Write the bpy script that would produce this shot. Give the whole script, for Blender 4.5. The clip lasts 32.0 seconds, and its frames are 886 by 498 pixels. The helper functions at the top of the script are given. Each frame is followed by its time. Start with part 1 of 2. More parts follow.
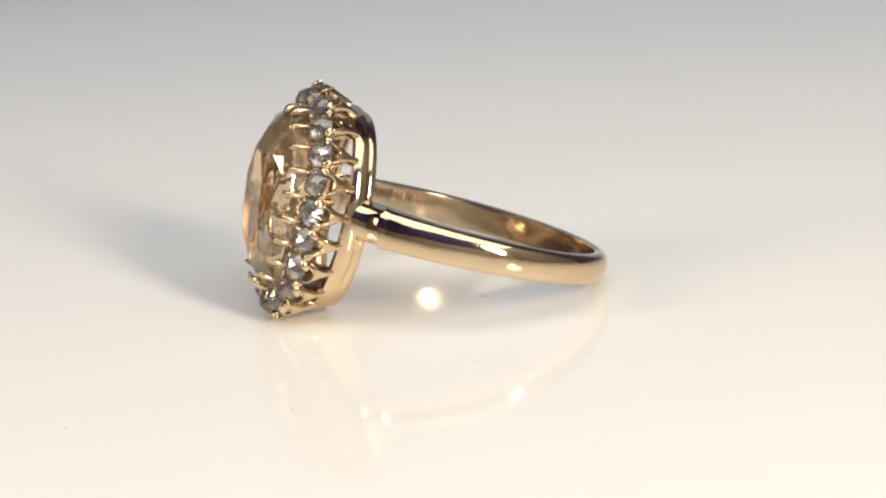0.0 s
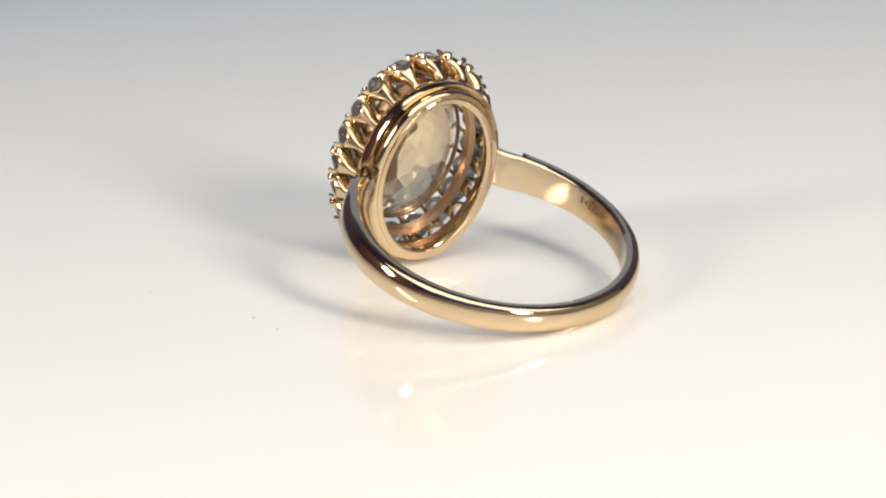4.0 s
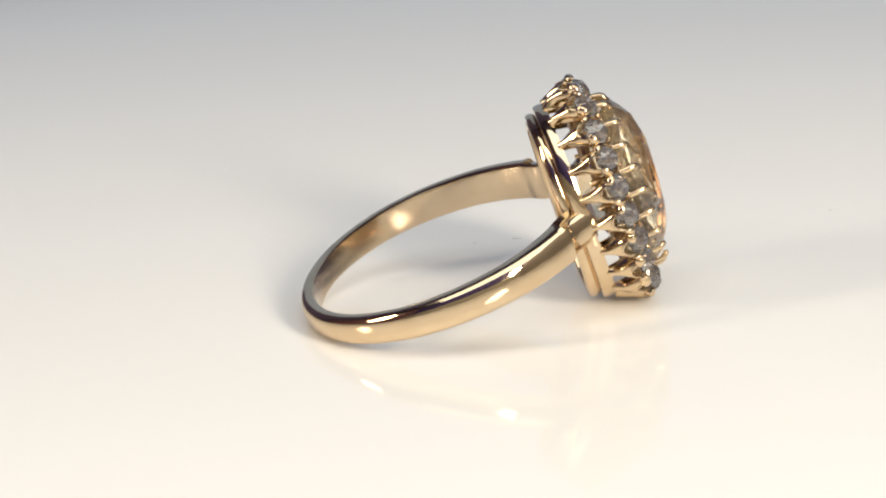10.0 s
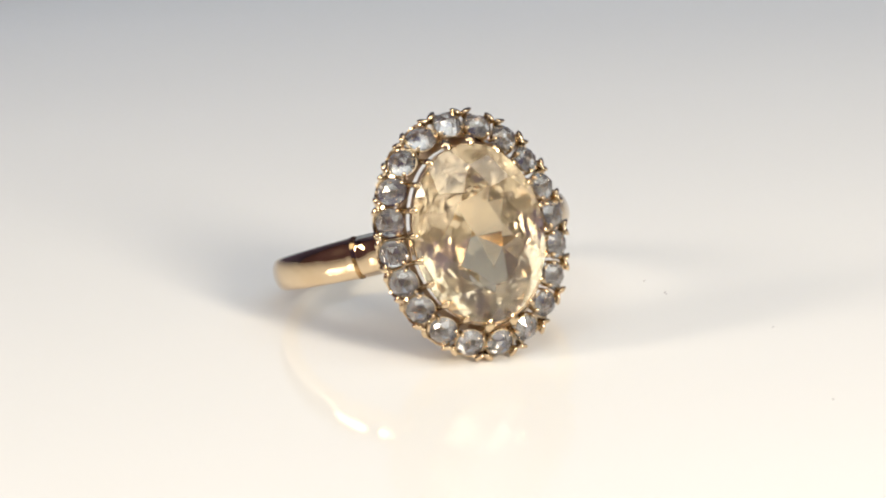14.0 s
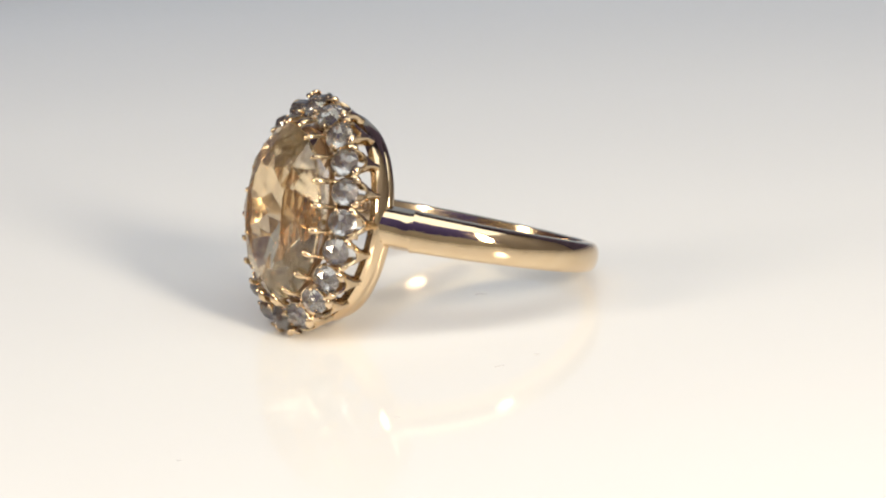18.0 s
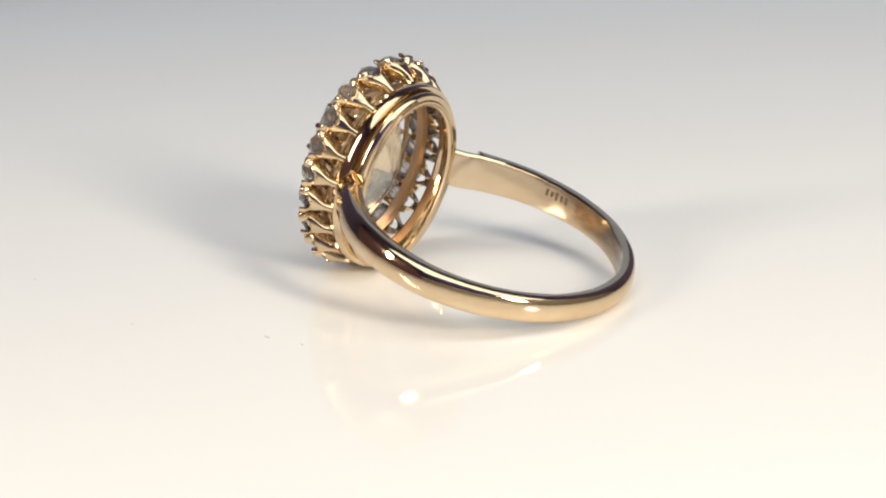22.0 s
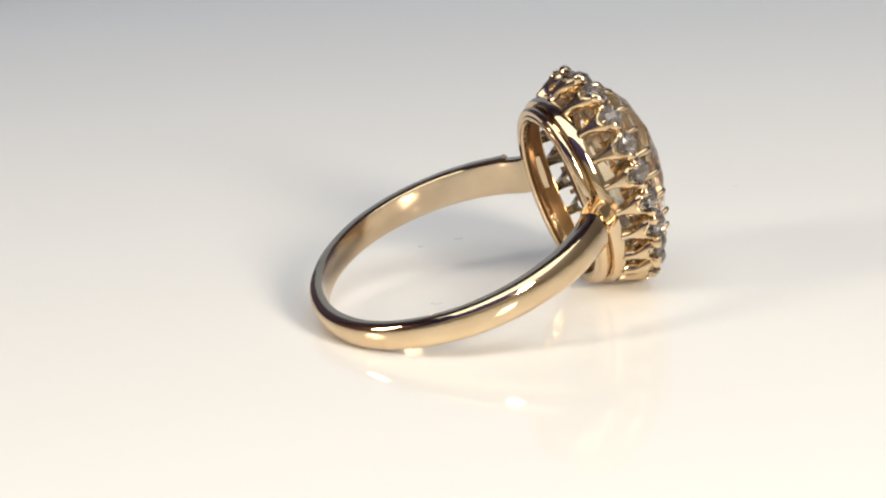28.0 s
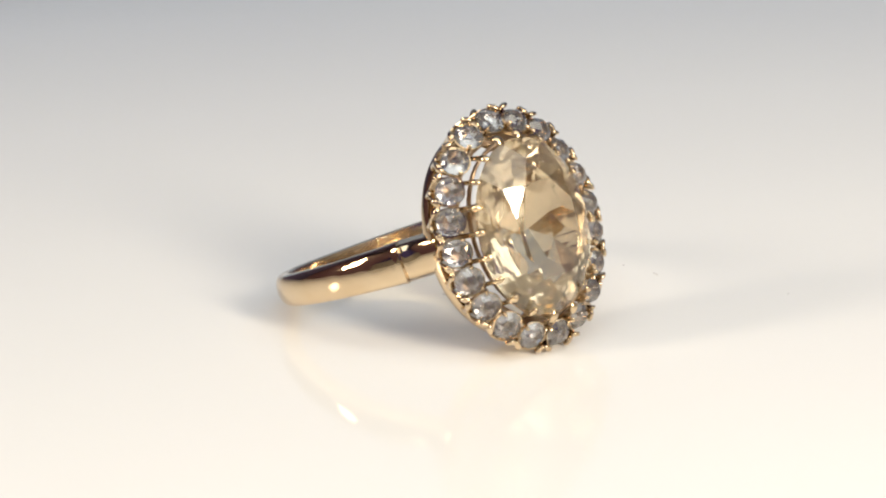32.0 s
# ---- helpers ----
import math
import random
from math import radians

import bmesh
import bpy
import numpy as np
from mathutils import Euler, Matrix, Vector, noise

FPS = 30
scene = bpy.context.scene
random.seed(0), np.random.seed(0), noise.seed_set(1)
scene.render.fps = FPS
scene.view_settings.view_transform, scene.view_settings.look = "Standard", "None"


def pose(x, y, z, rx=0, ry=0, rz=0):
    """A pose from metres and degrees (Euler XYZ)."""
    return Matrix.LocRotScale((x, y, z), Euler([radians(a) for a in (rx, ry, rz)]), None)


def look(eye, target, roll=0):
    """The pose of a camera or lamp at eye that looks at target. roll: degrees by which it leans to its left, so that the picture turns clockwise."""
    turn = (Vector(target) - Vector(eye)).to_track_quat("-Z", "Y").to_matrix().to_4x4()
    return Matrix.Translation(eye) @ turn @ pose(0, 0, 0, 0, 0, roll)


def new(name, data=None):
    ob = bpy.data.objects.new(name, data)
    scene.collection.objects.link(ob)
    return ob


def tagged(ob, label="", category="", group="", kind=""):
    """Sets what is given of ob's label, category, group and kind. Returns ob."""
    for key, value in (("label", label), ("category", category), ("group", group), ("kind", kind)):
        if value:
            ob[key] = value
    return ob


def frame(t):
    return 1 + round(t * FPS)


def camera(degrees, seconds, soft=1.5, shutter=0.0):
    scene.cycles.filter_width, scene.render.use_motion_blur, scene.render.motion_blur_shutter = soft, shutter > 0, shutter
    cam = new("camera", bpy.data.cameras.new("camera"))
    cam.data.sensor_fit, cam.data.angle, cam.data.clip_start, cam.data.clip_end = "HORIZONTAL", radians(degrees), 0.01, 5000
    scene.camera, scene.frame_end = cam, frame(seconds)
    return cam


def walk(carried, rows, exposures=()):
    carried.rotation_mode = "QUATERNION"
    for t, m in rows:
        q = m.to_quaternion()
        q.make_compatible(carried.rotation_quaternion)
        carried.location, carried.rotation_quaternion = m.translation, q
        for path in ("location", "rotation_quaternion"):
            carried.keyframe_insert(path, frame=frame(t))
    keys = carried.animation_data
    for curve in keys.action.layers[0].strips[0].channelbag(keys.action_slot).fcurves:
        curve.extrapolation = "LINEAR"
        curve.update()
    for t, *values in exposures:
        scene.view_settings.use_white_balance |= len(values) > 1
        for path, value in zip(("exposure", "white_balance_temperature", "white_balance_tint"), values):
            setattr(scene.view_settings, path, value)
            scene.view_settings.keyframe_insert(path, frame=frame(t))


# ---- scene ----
cam = camera(18.23, 32.0, soft=2.1)
EYE = pose(0, -0.18093, 0.0602, 72.637, 3.183, -0.701)
walk(cam, [(0.0, EYE), (32.0, EYE)],
     exposures=[(0.0, -0.08, 6640, 10), (1.0, -0.06, 6640, 10), (3.0, -0.01, 6500, 10), (7.0, -0.08, 6520, 10), (9.0, -0.09, 6600, 10),
                (10.5, -0.03, 6540, 10), (14.0, -0.03, 6500, 10), (19.0, -0.02, 6500, 10), (22.0, -0.02, 6500, 10), (24.0, -0.09, 6540, 10),
                (25.0, -0.1, 6590, 10), (29.0, -0.02, 6540, 10), (32.0, -0.02, 6540, 10)])

TURN = 360.0 / 18.924          # degrees a second, clockwise from above
MM = 0.001

# ---- light ----
world = bpy.data.worlds.new("world")
scene.world = world
world.use_nodes = True
world.node_tree.nodes["Background"].inputs["Color"].default_value = (0.55, 0.63, 0.75, 1)
world.node_tree.nodes["Background"].inputs["Strength"].default_value = 0.12


def area_lamp(name, eye, target, size, watts, colour):
    data = bpy.data.lights.new(name, "AREA")
    data.shape, data.size, data.energy, data.color = "DISK", size, watts, colour
    ob = new(name, data)
    ob.matrix_basis = look(eye, target)
    return ob


for name, eye, watts, colour in (("lamp_left", (-0.34, -0.11, 0.17), 0.76, (1.0, 0.865, 0.67)),
                                 ("lamp_right", (0.21, -0.31, 0.17), 1.95, (1.0, 0.872, 0.68))):
    lamp = area_lamp(name, eye, (0, 0, 0), 0.075, watts, colour)
    lamp.data.shape, lamp.data.size_y = "ELLIPSE", 0.16
# added overhead fill: an unseen soft source, sized for the reflections in the gold
panel = area_lamp("overhead_fill", (0.35, -0.62, 1.27), (0.35, -0.62, 0), 2.2, 17.4, (0.93, 0.96, 0.91))
panel.matrix_basis = pose(0.35, -0.62, 1.27)
panel.data.shape, panel.data.size_y = "RECTANGLE", 1.16


# ---- materials ----
def material(name):
    m = bpy.data.materials.new(name)
    m.use_nodes = True
    return m, m.node_tree, m.node_tree.nodes["Principled BSDF"]


def node(tree, kind, **values):
    n = tree.nodes.new(kind)
    for key, value in values.items():
        n.inputs[key].default_value = value
    return n


def gold_material(name, colour, rough, scratch):
    m, tree, b = material(name)
    co = tree.nodes.new("ShaderNodeTexCoord")
    big = node(tree, "ShaderNodeTexNoise", Scale=600.0, Detail=2.0)
    fine = node(tree, "ShaderNodeTexNoise", Scale=5200.0, Detail=4.0)
    tree.links.new(co.outputs["Object"], big.inputs["Vector"])
    tree.links.new(co.outputs["Object"], fine.inputs["Vector"])
    ramp = tree.nodes.new("ShaderNodeValToRGB")
    ramp.color_ramp.elements[0].position, ramp.color_ramp.elements[1].position = 0.3, 0.75
    ramp.color_ramp.elements[0].color = (colour[0] * 0.94, colour[1] * 0.91, colour[2] * 0.87, 1)
    ramp.color_ramp.elements[1].color = (*colour, 1)
    tree.links.new(big.outputs["Fac"], ramp.inputs["Fac"])
    tree.links.new(ramp.outputs["Color"], b.inputs["Base Color"])
    mp = node(tree, "ShaderNodeMapRange")
    mp.inputs["From Min"].default_value, mp.inputs["From Max"].default_value = 0.3, 0.7
    mp.inputs["To Min"].default_value, mp.inputs["To Max"].default_value = rough * 0.85, rough * 1.2
    tree.links.new(fine.outputs["Fac"], mp.inputs["Value"])
    tree.links.new(mp.outputs["Result"], b.inputs["Roughness"])
    bump = node(tree, "ShaderNodeBump", Strength=scratch, Distance=0.0001)
    tree.links.new(big.outputs["Fac"], bump.inputs["Height"])
    tree.links.new(bump.outputs["Normal"], b.inputs["Normal"])
    b.inputs["Metallic"].default_value = 1.0
    return m


def gem_material(name, colour, ior, clear, haze, milk):
    """Faceted stone: refracting, with a share of light that goes straight through and a milky haze added to brighten
    its body.
    """
    m, tree, b = material(name)
    co = tree.nodes.new("ShaderNodeTexCoord")
    cloud = node(tree, "ShaderNodeTexNoise", Scale=420.0, Detail=3.0)
    tree.links.new(co.outputs["Object"], cloud.inputs["Vector"])
    b.inputs["Base Color"].default_value = (*colour, 1)
    b.inputs["Transmission Weight"].default_value = 1.0
    b.inputs["Roughness"].default_value = 0.0
    b.inputs["IOR"].default_value = ior
    straight = tree.nodes.new("ShaderNodeBsdfTransparent")
    straight.inputs["Color"].default_value = (*colour, 1)
    mix = tree.nodes.new("ShaderNodeMixShader")
    mix.inputs["Fac"].default_value = clear
    tree.links.new(b.outputs["BSDF"], mix.inputs[1])
    tree.links.new(straight.outputs["BSDF"], mix.inputs[2])
    glow = tree.nodes.new("ShaderNodeBsdfTranslucent")
    body = tree.nodes.new("ShaderNodeBsdfDiffuse")
    both = tree.nodes.new("ShaderNodeMixShader")
    for n in (glow, body):
        n.inputs["Color"].default_value = (*milk, 1)
    both.inputs["Fac"].default_value = 0.5
    tree.links.new(glow.outputs["BSDF"], both.inputs[1])
    tree.links.new(body.outputs["BSDF"], both.inputs[2])
    share = node(tree, "ShaderNodeMapRange")
    share.inputs["From Min"].default_value, share.inputs["From Max"].default_value = 0.3, 0.7
    share.inputs["To Min"].default_value, share.inputs["To Max"].default_value = haze * 0.6, haze * 1.4
    tree.links.new(cloud.outputs["Fac"], share.inputs["Value"])
    last = tree.nodes.new("ShaderNodeMixShader")
    tree.links.new(share.outputs["Result"], last.inputs["Fac"])
    tree.links.new(mix.outputs["Shader"], last.inputs[1])
    tree.links.new(both.outputs["Shader"], last.inputs[2])
    tree.links.new(last.outputs["Shader"], tree.nodes["Material Output"].inputs["Surface"])
    return m


GOLD = gold_material("polished_gold", (0.745, 0.595, 0.405), 0.08, 0.35)
# darker, browner and rougher than the polished gold
COPPERY = gold_material("rough_brown_gold", (0.46, 0.325, 0.22), 0.33, 0.3)
SATIN = gold_material("satin_gold", (0.70, 0.575, 0.42), 0.16, 0.4)
CAST = gold_material("cast_gold", (0.73, 0.58, 0.385), 0.15, 0.7)
STONE = gem_material("golden_stone", (0.965, 0.81, 0.57), 1.77, 0.08, 0.02, (0.95, 0.8, 0.55))
DIAMOND = gem_material("grey_diamond", (0.70, 0.71, 0.735), 2.2, 0.12, 0.1, (0.45, 0.45, 0.48))


def acrylic_material():
    m, tree, b = material("white_acrylic")
    co = tree.nodes.new("ShaderNodeTexCoord")
    n1 = node(tree, "ShaderNodeTexNoise", Scale=22.0, Detail=3.0)
    n2 = node(tree, "ShaderNodeTexNoise", Scale=900.0, Detail=5.0)
    tree.links.new(co.outputs["Object"], n1.inputs["Vector"])
    tree.links.new(co.outputs["Object"], n2.inputs["Vector"])
    ramp = tree.nodes.new("ShaderNodeValToRGB")
    ramp.color_ramp.elements[0].color = (0.83, 0.83, 0.835, 1)
    ramp.color_ramp.elements[1].color = (0.86, 0.86, 0.855, 1)
    tree.links.new(n1.outputs["Fac"], ramp.inputs["Fac"])
    tree.links.new(ramp.outputs["Color"], b.inputs["Base Color"])
    mp = node(tree, "ShaderNodeMapRange")
    mp.inputs["To Min"].default_value, mp.inputs["To Max"].default_value = 0.05, 0.12
    tree.links.new(n2.outputs["Fac"], mp.inputs["Value"])
    tree.links.new(mp.outputs["Result"], b.inputs["Roughness"])
    b.inputs["IOR"].default_value = 1.45
    return m


def plain_material(name, colour, rough):
    m, tree, b = material(name)
    co = tree.nodes.new("ShaderNodeTexCoord")
    n1 = node(tree, "ShaderNodeTexNoise", Scale=6.0, Detail=5.0)
    tree.links.new(co.outputs["Object"], n1.inputs["Vector"])
    ramp = tree.nodes.new("ShaderNodeValToRGB")
    ramp.color_ramp.elements[0].color = (*[c * 0.97 for c in colour], 1)
    ramp.color_ramp.elements[1].color = (*colour, 1)
    tree.links.new(n1.outputs["Fac"], ramp.inputs["Fac"])
    tree.links.new(ramp.outputs["Color"], b.inputs["Base Color"])
    b.inputs["Roughness"].default_value = rough
    return m


ACRYLIC = acrylic_material()
# tones of the unseen room, chosen for what gold and stone reflect
WALL = plain_material("dim_reflection_tone", (0.10, 0.083, 0.17), 0.9)
ROSE = plain_material("rose_brown_reflection_tone", (0.24, 0.12, 0.14), 0.9)
CREAM = plain_material("cream_reflection_tone", (0.75, 0.68, 0.56), 0.8)
BEIGE = plain_material("beige_reflection_tone", (0.5, 0.44, 0.38), 0.85)
NAVY = plain_material("navy_reflection_tone", (0.10, 0.075, 0.27), 0.9)
VIOLET = plain_material("dim_ceiling_reflection_tone", (0.16, 0.14, 0.22), 0.9)
PALE = plain_material("pale_blue_board", (0.35, 0.455, 0.655), 0.8)
FLOOR = plain_material("grey_laminate", (0.42, 0.41, 0.40), 0.6)
LINT = plain_material("grey_lint", (0.52, 0.51, 0.53), 0.9)
STAMP = gold_material("stamped_recess", (0.3, 0.21, 0.13), 0.4, 0.8)


# ---- mesh helpers ----
def mesh_of(name, verts, faces, mat, smooth=True, sharp=35.0):
    me = bpy.data.meshes.new(name)
    me.from_pydata([tuple(v) for v in verts], [], faces)
    bm = bmesh.new()
    bm.from_mesh(me)
    bmesh.ops.remove_doubles(bm, verts=bm.verts, dist=1e-7)
    bmesh.ops.recalc_face_normals(bm, faces=bm.faces)
    bm.to_mesh(me)
    bm.free()
    for p in me.polygons:
        p.use_smooth = smooth
    if smooth:
        me.set_sharp_from_angle(angle=radians(sharp))
    me.materials.append(mat)
    return me


def part(name, me, parent, m=None, label=""):
    ob = new(name, me)
    ob.parent = parent
    ob.matrix_basis = m if m is not None else Matrix.Identity(4)
    if label:
        tagged(ob, label)
    return ob


def loft(sections, closed_path=False, caps=True):
    """Skins closed sections, each a list of as many points."""
    verts, faces = [], []
    k = len(sections[0])
    for s in sections:
        verts += [Vector(p) for p in s]
    count = len(sections)
    for i in range(count if closed_path else count - 1):
        a, b = i * k, ((i + 1) % count) * k
        for j in range(k):
            faces.append((a + j, a + (j + 1) % k, b + (j + 1) % k, b + j))
    if caps and not closed_path:
        faces.append(tuple(range(k - 1, -1, -1)))
        faces.append(tuple(range((count - 1) * k, count * k)))
    return verts, faces


def box(name, x0, x1, y0, y1, z0, z1, mat):
    v = [(x, y, z) for x in (x0, x1) for y in (y0, y1) for z in (z0, z1)]
    f = [(0, 1, 3, 2), (4, 6, 7, 5), (0, 4, 5, 1), (2, 3, 7, 6), (0, 2, 6, 4), (1, 5, 7, 3)]
    return new(name, mesh_of(name, v, f, mat, False))


# ---- plain unseen room, added around: its tones shape the ring's reflections ----
for name, x0, x1, y0, y1, z0, z1, mat in (
        ("floor", -1.3, 1.3, -1.3, 0.5, -0.06, -0.03, FLOOR),
        ("ceiling", -1.3, 1.3, -1.3, 0.5, 1.3, 1.35, VIOLET),
        ("wall_north", -1.3, 1.3, 0.45, 0.5, -0.03, 1.3, WALL),
        ("wall_south", -1.3, 1.3, -1.3, -1.25, -0.03, 1.3, NAVY),
        # added unseen strip: brightens the low reflection along the shank
        ("wainscot", -1.25, 1.25, -1.25, -1.235, -0.03, 0.36, CREAM),
        ("wall_east", 1.25, 1.3, -1.25, 0.45, -0.03, 1.3, BEIGE),
        ("wall_west", -1.3, -1.25, -1.25, 0.45, -0.03, 1.3, ROSE)):
    ob = box(name, x0, x1, y0, y1, z0, z1, mat)
    tagged(ob, mat.name.replace("_", " ") + " on the added unseen " + name.split("_")[0], name.split("_")[0], kind="structure")


# unseen board added so that the acrylic reflects pale blue at its far end
tagged(box("backdrop", -0.21, 0.21, 0.43, 0.436, -0.03, 0.62, PALE), "unseen pale blue board added behind the turntable for its reflection", "backdrop", kind="structure")


# ---- turntable ----
def lathe(profile, steps):
    secs = []
    for i in range(steps):
        a = 2 * math.pi * i / steps
        secs.append([(r * math.cos(a), r * math.sin(a), z) for r, z in profile])
    return loft(secs, closed_path=True)


def build_turntable():
    base = tagged(new("turntable"), "glossy white acrylic display turntable, slowly turning", "turntable")
    base.location = (0, 0, -0.03)
    v, f = lathe([(0.0, 0.018), (0.0, 0.030), (0.298, 0.030), (0.2995, 0.0292), (0.3, 0.0278), (0.3, 0.0202),
                  (0.2992, 0.0186), (0.298, 0.018)], 160)
    part("top_disc", mesh_of("top_disc", v, f, ACRYLIC), base)
    v, f = lathe([(0.0, 0.0), (0.0, 0.018), (0.11, 0.018), (0.115, 0.016), (0.12, 0.0)], 96)
    part("foot", mesh_of("foot", v, f, ACRYLIC), base, None, "white acrylic foot under the disc")
    return base


turntable = build_turntable()

# ---- the ring ----
# Ring axes: n out of the head, m across the shoulders, l along the oval; origin in the middle of the halo.
AXES = Matrix(((-0.92336, 0.26791, 0.27502), (-0.23011, -0.95956, 0.16216), (0.30735, 0.08645, 0.94766)))
HEAD = pose(0, 0, 0, 0, 0, 0.24) @ Matrix.Translation((-10.624 * MM, -0.303 * MM, 7.92 * MM)) @ AXES.to_4x4()
ring = tagged(new("ring"), "yellow gold cluster ring, golden oval stone, diamonds, lying down", "ring")


def mm(points):
    return [Vector(p) * MM for p in points]


def ellipse(a, b, q):
    """A point on the oval and its outward normal; q runs from 0 at the top (l) towards +m."""
    p = Vector((0, b * math.sin(q), a * math.cos(q)))
    w = Vector((0, math.sin(q) / b, math.cos(q) / a)).normalized()
    return p, w


def spaced(a, b, count, shift=0.0):
    """Angles that part the oval into equal lengths."""
    fine = 2000
    total, run = 0.0, [0.0]
    last = ellipse(a, b, 0)[0]
    for i in range(1, fine + 1):
        p = ellipse(a, b, 2 * math.pi * i / fine)[0]
        total += (p - last).length
        run.append(total)
        last = p
    return [float(np.interp(((k + shift) % count) * total / count, run, np.linspace(0, 2 * math.pi, fine + 1))) for k in range(count)]


def oval_rail(profile, steps=120):
    """Sweeps a closed profile of (outward, n) round the oval that profile gives by a and b: rows of (a, b, n)."""
    secs = []
    for i in range(steps):
        q = 2 * math.pi * i / steps
        secs.append([(n, b * math.sin(q), a * math.cos(q)) for a, b, n in profile])
    v, f = loft([mm(s) for s in secs], closed_path=True)
    for p in v:   # the back is not quite parallel to the front
        p.x += min(max((-2.0 * MM - p.x) / (1.8 * MM), 0), 1) * (0.025 * p.z - 0.022 * p.y + 0.03 * MM)
    return v, f


def bulged(a, b, n0, n1, out, inner, count=7):
    """A rail's profile: flat inside, rounded outside."""
    rows = []
    for i in range(count):
        u = i / (count - 1)
        w = math.sin(math.pi * (0.12 + 0.76 * u)) - 0.37
        rows.append((a + out * w, b + out * w, n0 + (n1 - n0) * u))
    rows += [(a - inner, b - inner, n1), (a - inner, b - inner, n0)]
    return rows


def build_rails():
    v, f = oval_rail(bulged(7.06, 5.52, -2.05, -2.98, 0.14, 0.7))
    part("base_rail", mesh_of("base_rail", v, f, GOLD), ring, HEAD, "polished gold oval rail under the halo")
    v, f = oval_rail(bulged(6.68, 5.0, -3.06, -3.75, 0.2, 0.7))
    part("back_rail", mesh_of("back_rail", v, f, GOLD), ring, HEAD)
    lip = [(6.4, 4.68, -3.5), (6.42, 4.68, -3.66), (6.34, 4.6, -3.8), (6.2, 4.46, -3.86), (6.02, 4.28, -3.84), (5.9, 4.16, -3.74), (5.88, 4.14, -3.55)]
    v, f = oval_rail(lip)
    part("back_lip", mesh_of("back_lip", v, f, GOLD), ring, HEAD, "polished gold lip round the open back")
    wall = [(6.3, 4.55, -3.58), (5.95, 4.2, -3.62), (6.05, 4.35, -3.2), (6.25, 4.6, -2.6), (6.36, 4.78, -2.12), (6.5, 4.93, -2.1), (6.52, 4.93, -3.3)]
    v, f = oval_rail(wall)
    part("inner_wall", mesh_of("inner_wall", v, f, COPPERY), ring, HEAD, "rough brown gold wall inside the head")
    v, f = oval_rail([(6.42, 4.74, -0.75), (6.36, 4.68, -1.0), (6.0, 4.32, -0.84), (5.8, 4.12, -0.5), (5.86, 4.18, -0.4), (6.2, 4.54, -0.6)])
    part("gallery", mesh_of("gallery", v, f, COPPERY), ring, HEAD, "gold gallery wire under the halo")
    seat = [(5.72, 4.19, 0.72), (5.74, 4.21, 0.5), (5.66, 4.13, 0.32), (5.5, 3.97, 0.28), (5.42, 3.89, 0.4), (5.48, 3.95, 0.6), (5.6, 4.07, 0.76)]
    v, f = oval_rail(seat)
    part("stone_seat", mesh_of("stone_seat", v, f, COPPERY), ring, HEAD, "rough brown gold collar below the large stone")


build_rails()

PER = 16   # steps between two points of the shank's line
# shank: outer line of one half, from the back to the shoulder, in (n, m)
HALF = [(-23.0, 0.0), (-22.2, 4.1), (-19.95, 7.4), (-16.6, 9.55), (-12.9, 10.3), (-9.3, 10.0), (-6.6, 9.1), (-4.35, 7.75)]


def spline(points, per):
    pts = [Vector((p[0], p[1], 0)) for p in points]
    out = []
    for i in range(len(pts) - 1):
        p1, p2 = pts[i], pts[i + 1]
        p0 = pts[i - 1] if i else Vector((p2.x, -p2.y, 0)) if p1.y == 0 else p1 * 2 - p2
        p3 = pts[i + 2] if i + 2 < len(pts) else p2 * 2 - p1
        for j in range(per):
            u = j / per
            out.append(0.5 * (2 * p1 + (p2 - p0) * u + (2 * p0 - 5 * p1 + 4 * p2 - p3) * u * u + (3 * p1 - p0 - 3 * p2 + p3) * u ** 3))
    out.append(pts[-1])
    return out


def band_section(p, inward, half, thick):
    """A half-round section: domed outside, nearly flat inside, edges eased."""
    rows = []
    for i in range(13):
        a = math.pi * i / 12
        rows.append((0.58 * thick * (1 - math.sin(a) ** 0.8), half * math.cos(a)))
    rows += [(thick * 0.86, -half * 0.985), (thick * 0.97, -half * 0.9), (thick, -half * 0.7), (thick, 0), (thick, half * 0.7),
             (thick * 0.97, half * 0.9), (thick * 0.86, half * 0.985)]
    return [Vector((p.x + inward.x * d, p.y + inward.y * d, w)) * MM for d, w in rows]


def askew(p):
    """The old shank is worn a little out of true: takes a point of the true band to where it lies."""
    n, m, l = p / MM
    x = (n + 13.7) / 9.3
    m *= 1 + math.copysign(0.0266, m) + 0.0478 * (1 - x * x) + 0.017 * (x - x ** 3)
    n = -4.35 + (n + 4.35) * 0.9758
    m = m * 0.9613 - 0.213
    l = (l - 0.012 + 0.0168 * (n + 12)) * (0.997 + 0.0013 * (n + 13)) - 0.0126 * m
    return Vector((n + 0.176 - 0.0132 * m, m, l)) * MM


NECK = [(-3.3, 6.8), (-1.95, 6.05)]   # the shank's line goes on, recessed, into the head


def two_tone(name, v, f):
    """A band of lofted sections, polished outside, less so along its flat inside."""
    me = mesh_of(name, v, f, GOLD, True, 40)
    me.materials.append(SATIN)
    for p in me.polygons[:len(me.polygons) - 2]:
        p.material_index = int(14 <= p.index % 20 <= 17)
    return me


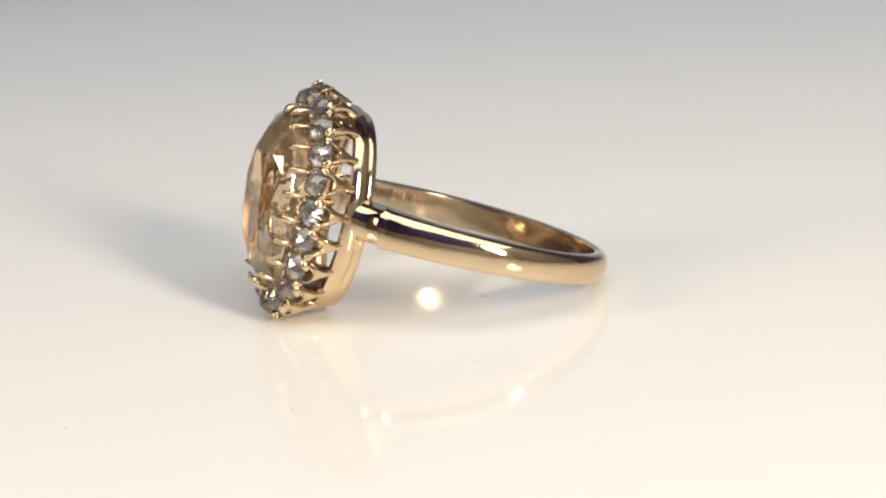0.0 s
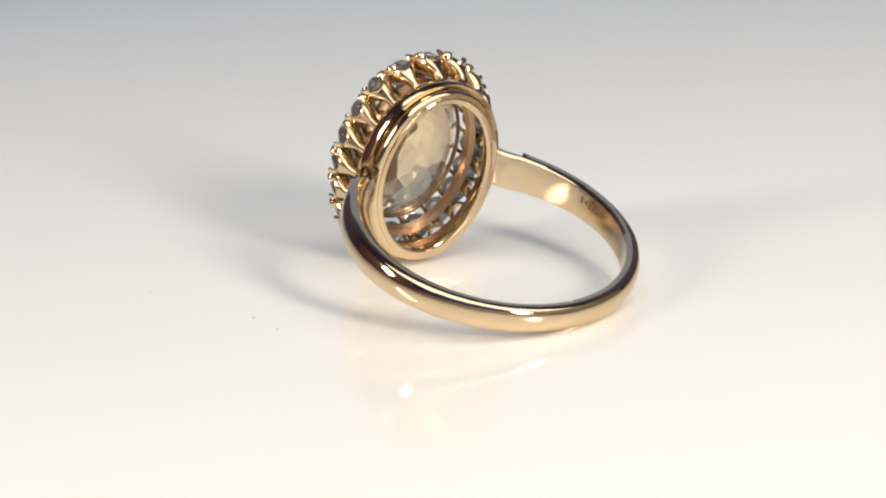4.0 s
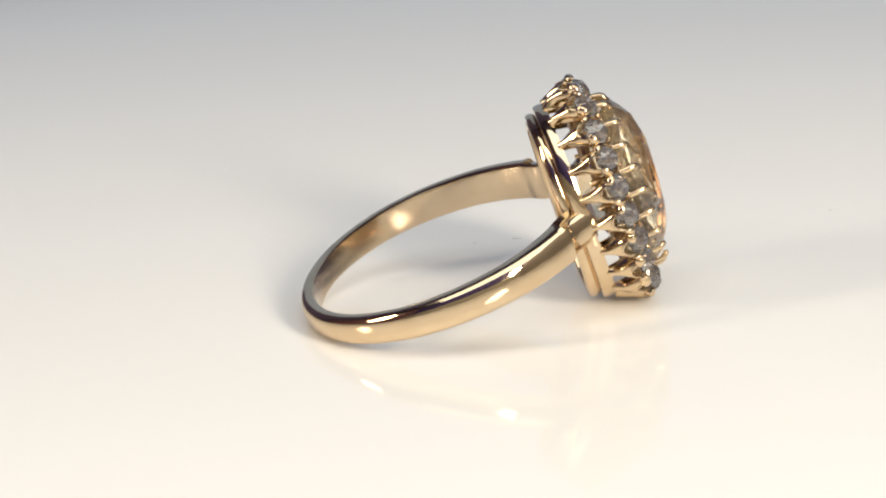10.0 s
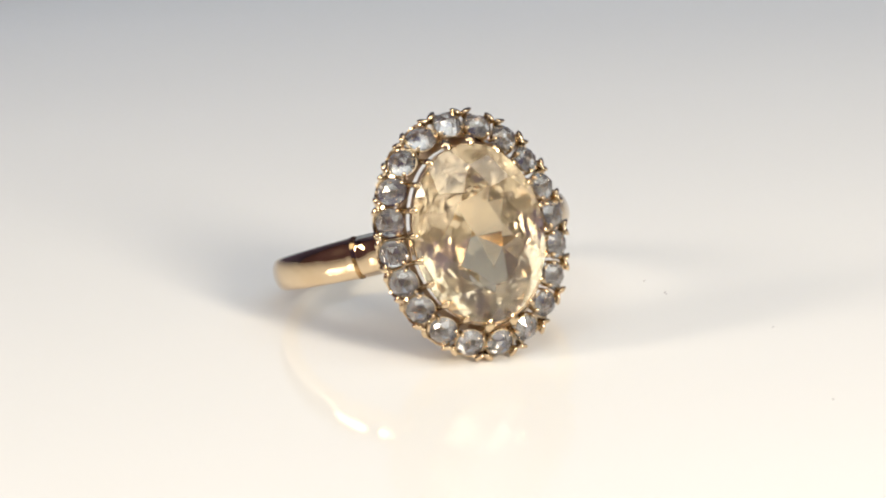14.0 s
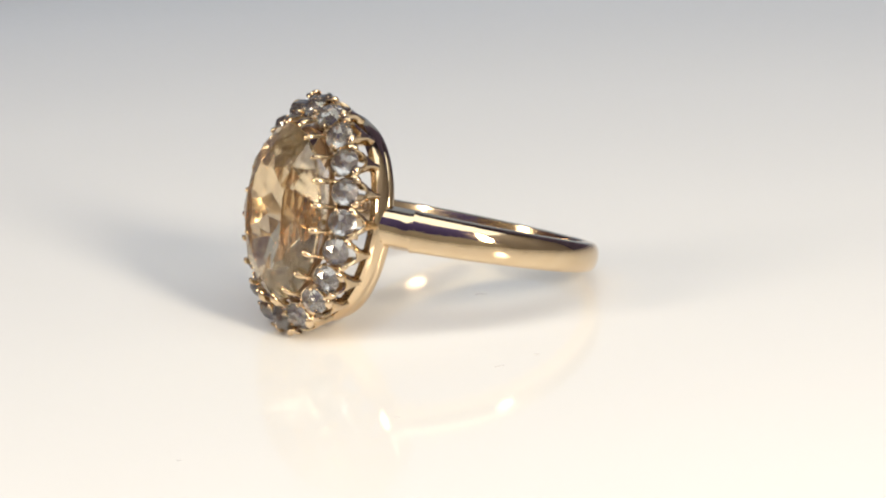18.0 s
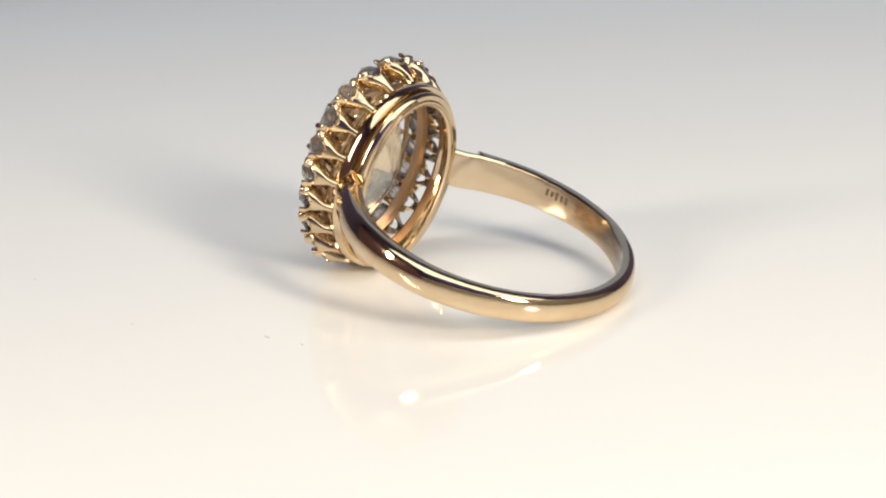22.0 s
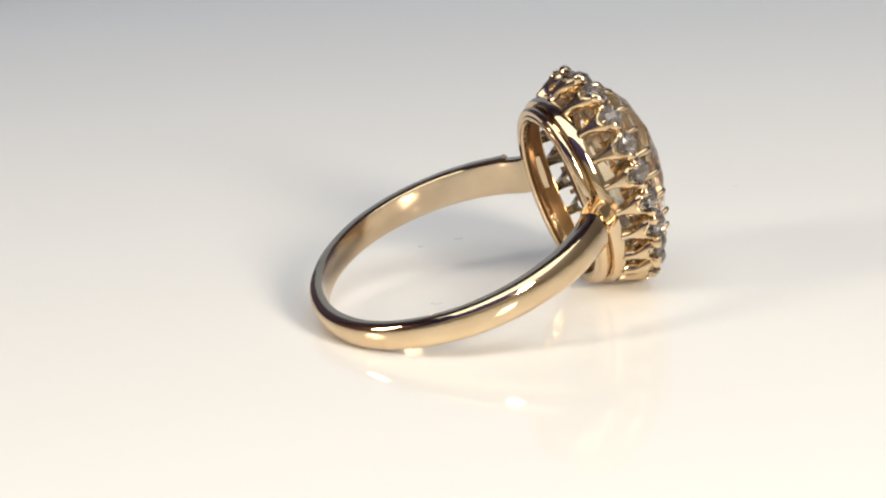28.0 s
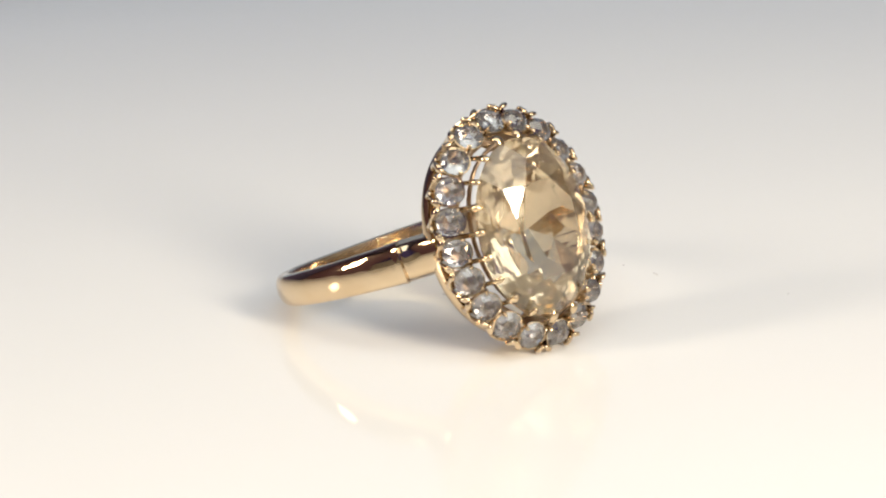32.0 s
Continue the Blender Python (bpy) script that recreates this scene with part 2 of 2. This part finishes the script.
def build_shank():
    half = spline(HALF + NECK, PER)
    cut = PER * (len(HALF) - 1) + PER // 4

    def tangent(k):
        return (half[min(k + 1, len(half) - 1)] - half[k - 1]).normalized() if k else Vector((0, 1, 0))

    def section(i, side, recess, slim, flush=0.0):
        k = min(int(i), len(half) - 2)
        p = half[k].lerp(half[k + 1], i - k)
        along = tangent(k).lerp(tangent(k + 1), i - k).normalized()
        inward = Vector((along.y, -along.x, 0))
        u = i / cut
        thick = 1.15 + 0.5 * min(u, 1.1) ** 2.2
        rows = band_section(p + inward * recess, inward, 0.93 + 0.47 * min(u, 1) ** 1.2, thick - recess + flush)
        for k in range(13):
            rows[k].z *= slim
        return [askew(Vector((q.x, q.y * side, q.z))) for q in rows]

    def lip(i):
        return max(0, i - cut + PER // 4) * 4 / PER

    secs = [section(i, -1, -0.06 * lip(i), 1 + 0.03 * lip(i)) for i in range(cut, 0, -1)]
    secs += [section(i, 1, -0.06 * lip(i), 1 + 0.03 * lip(i)) for i in range(cut + 1)]
    v, f = loft(secs)
    me = two_tone("shank", v, f)
    part("shank", me, ring, HEAD, "half-round polished gold shank")
    # recessed necks that join the shank to the head
    for side in (1, -1):
        secs = []
        steps = 56
        for i in range(steps + 1):
            at = cut - PER + (len(half) - 1 + PER - cut) * i / steps
            w = (at - cut) / (len(half) - 1 - cut)
            groove = math.exp(-((w - 0.02) / 0.06) ** 2)
            recess = 0.2 + 0.04 * groove
            flush = -0.02 + 0.026 * min((at - cut + PER) / (0.75 * PER), 1)
            secs.append(section(at, side, recess, 0.885 - 0.02 * groove, flush))
        v, f = loft(secs)
        part("shoulder", two_tone("shoulder", v, f), ring, HEAD, "recessed gold neck between shank and head")


build_shank()


def build_hallmark():
    """A worn stamp inside the shank, too small to read: plain bars."""
    half = spline(HALF + NECK, PER)
    start = PER * 4 + PER * 3 // 8
    for k in range(5):
        i = start + k * PER // 8
        p, along = half[i], (half[i + 1] - half[i]).normalized()
        inward = Vector((along.y, -along.x, 0))
        p = p + inward * (1.15 + 0.5 * (i / (PER * 7.25)) ** 2.2)
        h = (0.28, 0.22, 0.3, 0.2, 0.26)[k]
        v = []
        for d in (-0.05, 0.022):
            for s, w in ((-0.11, -h), (0.11, -h), (0.11, h), (-0.11, h)):
                q = p + along * s + inward * d
                v.append(askew(Vector((q.x, -q.y, w + 0.42)) * MM))
        f = [(0, 1, 2, 3), (4, 7, 6, 5), (0, 4, 5, 1), (1, 5, 6, 2), (2, 6, 7, 3), (3, 7, 4, 0)]
        part("hallmark", mesh_of("hallmark", v, f, STAMP, False), ring, HEAD, "worn stamped mark inside the shank")


build_hallmark()

# halo
HALO_A, HALO_B, COUNT = 7.08, 5.38, 20
LEAN = radians(34)


def seat_pose(q, n=0.0, lean=LEAN):
    """A pose on the halo: z out of the stone, x away from the middle."""
    p, w = ellipse(HALO_A, HALO_B, q)
    up = Vector((1, 0, 0))
    z = (up * math.cos(lean) + w * math.sin(lean)).normalized()
    x = (w * math.cos(lean) - up * math.sin(lean)).normalized()
    y = z.cross(x)
    m = Matrix((x, y, z)).transposed().to_4x4()
    m.translation = (p + up * n) * MM
    return m


def rose_cut(radius, height):
    """A rose-cut stone: flat below, six facets on top, a belt of facets round."""
    v = [(0, 0, height)]
    v += [(radius * 0.55 * math.cos(math.pi * i / 3), radius * 0.55 * math.sin(math.pi * i / 3), height * 0.72) for i in range(6)]
    v += [(radius * math.cos(math.pi * i / 6), radius * math.sin(math.pi * i / 6), 0.0) for i in range(12)]
    v += [(radius * 0.48 * math.cos(math.pi * i / 6), radius * 0.48 * math.sin(math.pi * i / 6), -height * 0.85) for i in range(12)]
    f = [(0, 1 + i, 1 + (i + 1) % 6) for i in range(6)]
    for i in range(6):
        a, b = 1 + i, 1 + (i + 1) % 6
        g0, g1, g2 = 7 + 2 * i, 7 + 2 * i + 1, 7 + (2 * i + 2) % 12
        f += [(a, g0, g1), (a, g1, b), (b, g1, g2)]
    for i in range(12):
        f.append((7 + i, 19 + i, 19 + (i + 1) % 12, 7 + (i + 1) % 12))
    f.append(tuple(range(30, 18, -1)))
    return mm(v), f


def build_collet_mesh():
    """A petal that stands on the rail: narrow at its foot, flared round the stone, its outer edge cut to a deep V, open towards the middle."""
    rim, wall = 1.0, 0.15
    c, s = math.cos(LEAN), math.sin(LEAN)
    root = Vector((0.07 * c - (-2.48) * s, 0, 0.07 * s + (-2.48) * c))   # on the rail, in the seat's space
    wide, horn = radians(132), radians(52)
    cols, rows = 31, 8

    def smooth_fall(x):
        x = min(max(x, 0), 1)
        return 1 - x * x * (3 - 2 * x)

    def dip(a):
        return 0.3 * math.cos(min(abs(a) / horn, 1.0) * math.pi / 2) ** 1.1

    def surface(a, u, shell):
        r = rim - shell
        top = Vector((r * (1.24 if abs(a) < math.pi / 2 else 1.0) * math.cos(a) + 0.03, r * 0.97 * math.sin(a), 0.16))
        foot = root + Vector((0.2 * math.cos(a) - shell * 0.5, (0.33 - shell * 0.4) * math.sin(a * 0.68), 0))
        p = top.lerp(foot, u)
        full = smooth_fall((u - 0.12) / 0.72)
        p.y = r * 0.97 * math.sin(a) * full + (0.33 - shell * 0.4) * math.sin(a * 0.68) * (1 - full)
        bow = math.sin(math.pi * u ** 0.8)
        p.x += 0.14 * bow * math.cos(a) - 0.16 * bow * math.exp(-(a / radians(32)) ** 2)
        return p * MM

    angles = [-wide + 2 * wide * i / (cols - 1) for i in range(cols)]
    verts, faces = [], []
    for shell in (0.0, wall):
        for a in angles:
            for j in range(rows):
                verts.append(surface(a, dip(a) + (1 - dip(a)) * j / (rows - 1), shell))
    k = cols * rows
    for i in range(cols - 1):
        for j in range(rows - 1):
            a = i * rows + j
            faces.append((a, a + 1, a + rows + 1, a + rows))
            faces.append((k + a, k + a + rows, k + a + rows + 1, k + a + 1))
        a = i * rows
        faces.append((a, a + rows, k + a + rows, k + a))
        b = i * rows + rows - 1
        faces.append((b, k + b, k + b + rows, b + rows))
    for j in range(rows - 1):
        for i in (0, cols - 1):
            a = i * rows + j
            faces.append((a, k + a, k + a + 1, a + 1) if i == 0 else (a, a + 1, k + a + 1, k + a))
    # the raised edge along the rim and its V
    secs = []
    for i in range(48):
        a = -math.pi + 2 * math.pi * i / 48
        p = surface(a, dip(a), 0.04) if abs(a) <= wide else Vector((0.98 * math.cos(a) + 0.03, 0.92 * math.sin(a), 0.16)) * MM
        out = Vector((math.cos(a), math.sin(a), 0))
        r = 0.1 if abs(a) < horn else 0.04
        secs.append([p + (out * r * math.cos(t) + Vector((0, 0, r * 1.15 * math.sin(t)))) * MM for t in [2 * math.pi * j / 6 for j in range(6)]])
    v2, f2 = loft(secs, closed_path=True)
    base = len(verts)
    verts += v2
    faces += [tuple(x + base for x in face) for face in f2]
    return mesh_of("collet", verts, faces, CAST, True, 50)


def claw_mesh(name, line, width, mat):
    """A tapered claw along a line of (x, z, half thickness)."""
    secs = []
    for i, (x, z, h) in enumerate(line):
        a = Vector((line[min(i + 1, len(line) - 1)][0] - line[max(i - 1, 0)][0], 0, line[min(i + 1, len(line) - 1)][1] - line[max(i - 1, 0)][1])).normalized()
        side = Vector((-a.z, 0, a.x))
        secs.append([(Vector((x, 0, z)) + side * h * math.cos(t) + Vector((0, width * h / line[0][2], 0)) * math.sin(t)) * MM
                     for t in [2 * math.pi * j / 8 for j in range(8)]])
    v, f = loft(secs)
    return mesh_of(name, v, f, mat, True, 60)


def build_halo():
    collet = build_collet_mesh()
    v, f = rose_cut(1.0, 0.72)
    gem = mesh_of("diamond", v, f, DIAMOND, False)
    outer = claw_mesh("bead", [(1.08, -0.3, 0.06), (1.17, -0.08, 0.12), (1.24, 0.12, 0.16), (1.25, 0.28, 0.18), (1.17, 0.42, 0.16), (1.05, 0.49, 0.07)], 0.15, GOLD)
    inner = claw_mesh("bead", [(0.9, -0.3, 0.1), (0.94, 0.1, 0.11), (0.94, 0.3, 0.12), (0.88, 0.42, 0.11), (0.8, 0.46, 0.05)], 0.12, GOLD)
    for k, q in enumerate(spaced(HALO_A, HALO_B, COUNT)):
        m = HEAD @ seat_pose(q, 0.32)
        c = part("collet", collet, ring, m)
        part("diamond", gem, c, Matrix.Translation((0.03 * MM, 0, 0.14 * MM)) @ Matrix.Diagonal((random.uniform(0.98, 1.05), random.uniform(0.92, 0.97), random.uniform(0.85, 1.1), 1))
             @ pose(0, 0, 0, random.uniform(-6, 6), random.uniform(-6, 6), random.uniform(0, 60)), "grey-white rose-cut diamond")
        for a, mesh in ((46, outer), (-46, outer), (128, inner), (-128, inner)):
            part("bead", mesh, c, pose(0, 0, 0, random.uniform(-4, 4), random.uniform(-5, 5), a + random.uniform(-5, 5)))


build_halo()

# centre stone
STONE_A, STONE_B = 5.95, 4.4


def build_stone():
    # girdle radius, height, corners, shift of the corners, looseness of the cut
    rings = [(0.56, 3.18, 8, 0.5, 0.0), (0.785, 2.73, 8, 0.0, 0.15), (0.9, 2.16, 24, 0.5, 0.15), (1.0, 1.62, 32, 0.0, 0.0), (1.0, 1.46, 32, 0.0, 0.0),
             (0.86, 0.7, 32, 0.5, 0.4), (0.74, 0.1, 24, 0.0, 0.5), (0.6, -0.58, 16, 0.5, 0.5), (0.43, -1.3, 10, 0.3, 0.6), (0.05, -2.2, 3, 0.0, 0.3)]
    bm = bmesh.new()
    random.seed(11)
    for r, n, count, shift, loose in rings:   # hand-cut facets, uneven below
        for i in range(count):
            q = 2 * math.pi * (i + shift + loose * random.uniform(-0.2, 0.2)) / count
            k = r * (1 + loose * random.uniform(-0.022, 0.012))
            bm.verts.new(Vector((n + loose * random.uniform(-0.06, 0.06), k * STONE_B * math.sin(q), k * STONE_A * math.cos(q))) * MM)
    bmesh.ops.convex_hull(bm, input=bm.verts)
    bmesh.ops.dissolve_limit(bm, angle_limit=radians(0.6), verts=bm.verts, edges=bm.edges)
    me = bpy.data.meshes.new("centre_stone")
    bm.to_mesh(me)
    bm.free()
    me.materials.append(STONE)
    part("centre_stone", me, ring, HEAD @ pose(0, 0, 0, 0, 5, 0), "large faceted oval golden-champagne stone")
    claw = claw_mesh("claw", [(0.7, -1.2, 0.14), (0.4, 0.1, 0.14), (0.26, 0.9, 0.13), (0.2, 1.4, 0.14), (0.15, 1.72, 0.16), (0.04, 1.94, 0.17), (-0.1, 2.06, 0.14), (-0.22, 2.1, 0.06)], 0.18, CAST)
    for q in spaced(STONE_A, STONE_B, COUNT, 0.5):
        p, w = ellipse(STONE_A, STONE_B, q)
        up = Vector((1, 0, 0))
        m = Matrix((w, up.cross(w), up)).transposed().to_4x4()
        m.translation = p * MM
        ends = abs(math.cos(q)) > 0.95
        m = m @ Matrix.Diagonal((1.5, 1.5, 0.96, 1) if ends else (1, random.uniform(0.9, 1.15), random.uniform(0.95, 1.05), 1))
        part("claw", claw, ring, HEAD @ m)


build_stone()


# ---- lint on the turntable ----
def build_lint(line, width, height):
    pts = [Vector((x, y, 0)) for x, y in line]
    secs = []
    for i, p in enumerate(pts):
        a = (pts[min(i + 1, len(pts) - 1)] - pts[max(i - 1, 0)]).normalized()
        side = Vector((-a.y, a.x, 0))
        w = width * (0.5 + 0.5 * math.sin(math.pi * (i + 0.6) / (len(pts) + 0.2)))
        secs.append([(p - side * w) * MM, (p - side * w * 0.6 + Vector((0, 0, height))) * MM, (p + side * w * 0.6 + Vector((0, 0, height))) * MM, (p + side * w) * MM])
    v, f = loft(secs)
    part("lint", mesh_of("lint", v, f, LINT), turntable, Matrix.Translation((0, 0, 0.03)), "tiny speck of grey lint")


build_lint([(-2.35, -14.05), (-2.1, -14.1), (-1.85, -14.0), (-1.7, -14.1)], 0.06, 0.04)
build_lint([(0.75, -13.0), (0.95, -12.95), (1.1, -13.1)], 0.05, 0.03)
build_lint([(-10.85, -19.75), (-10.7, -19.8), (-10.6, -19.95)], 0.05, 0.03)
build_lint([(-24.8, -20.8), (-24.7, -20.9), (-24.55, -20.9)], 0.05, 0.03)
build_lint([(1.3, 0.3), (1.5, 0.55), (1.75, 0.55), (1.85, 0.3), (2.1, 0.25)], 0.035, 0.03)


# ---- turning ----
def motions():
    rows = [i * 0.5 for i in range(65)]
    walk(turntable, [(t, pose(0, 0, -0.03, 0, 0, -TURN * t)) for t in rows])
    walk(ring, [(t, pose(0, 0, 0, 0, 0, -TURN * t)) for t in rows])


motions()
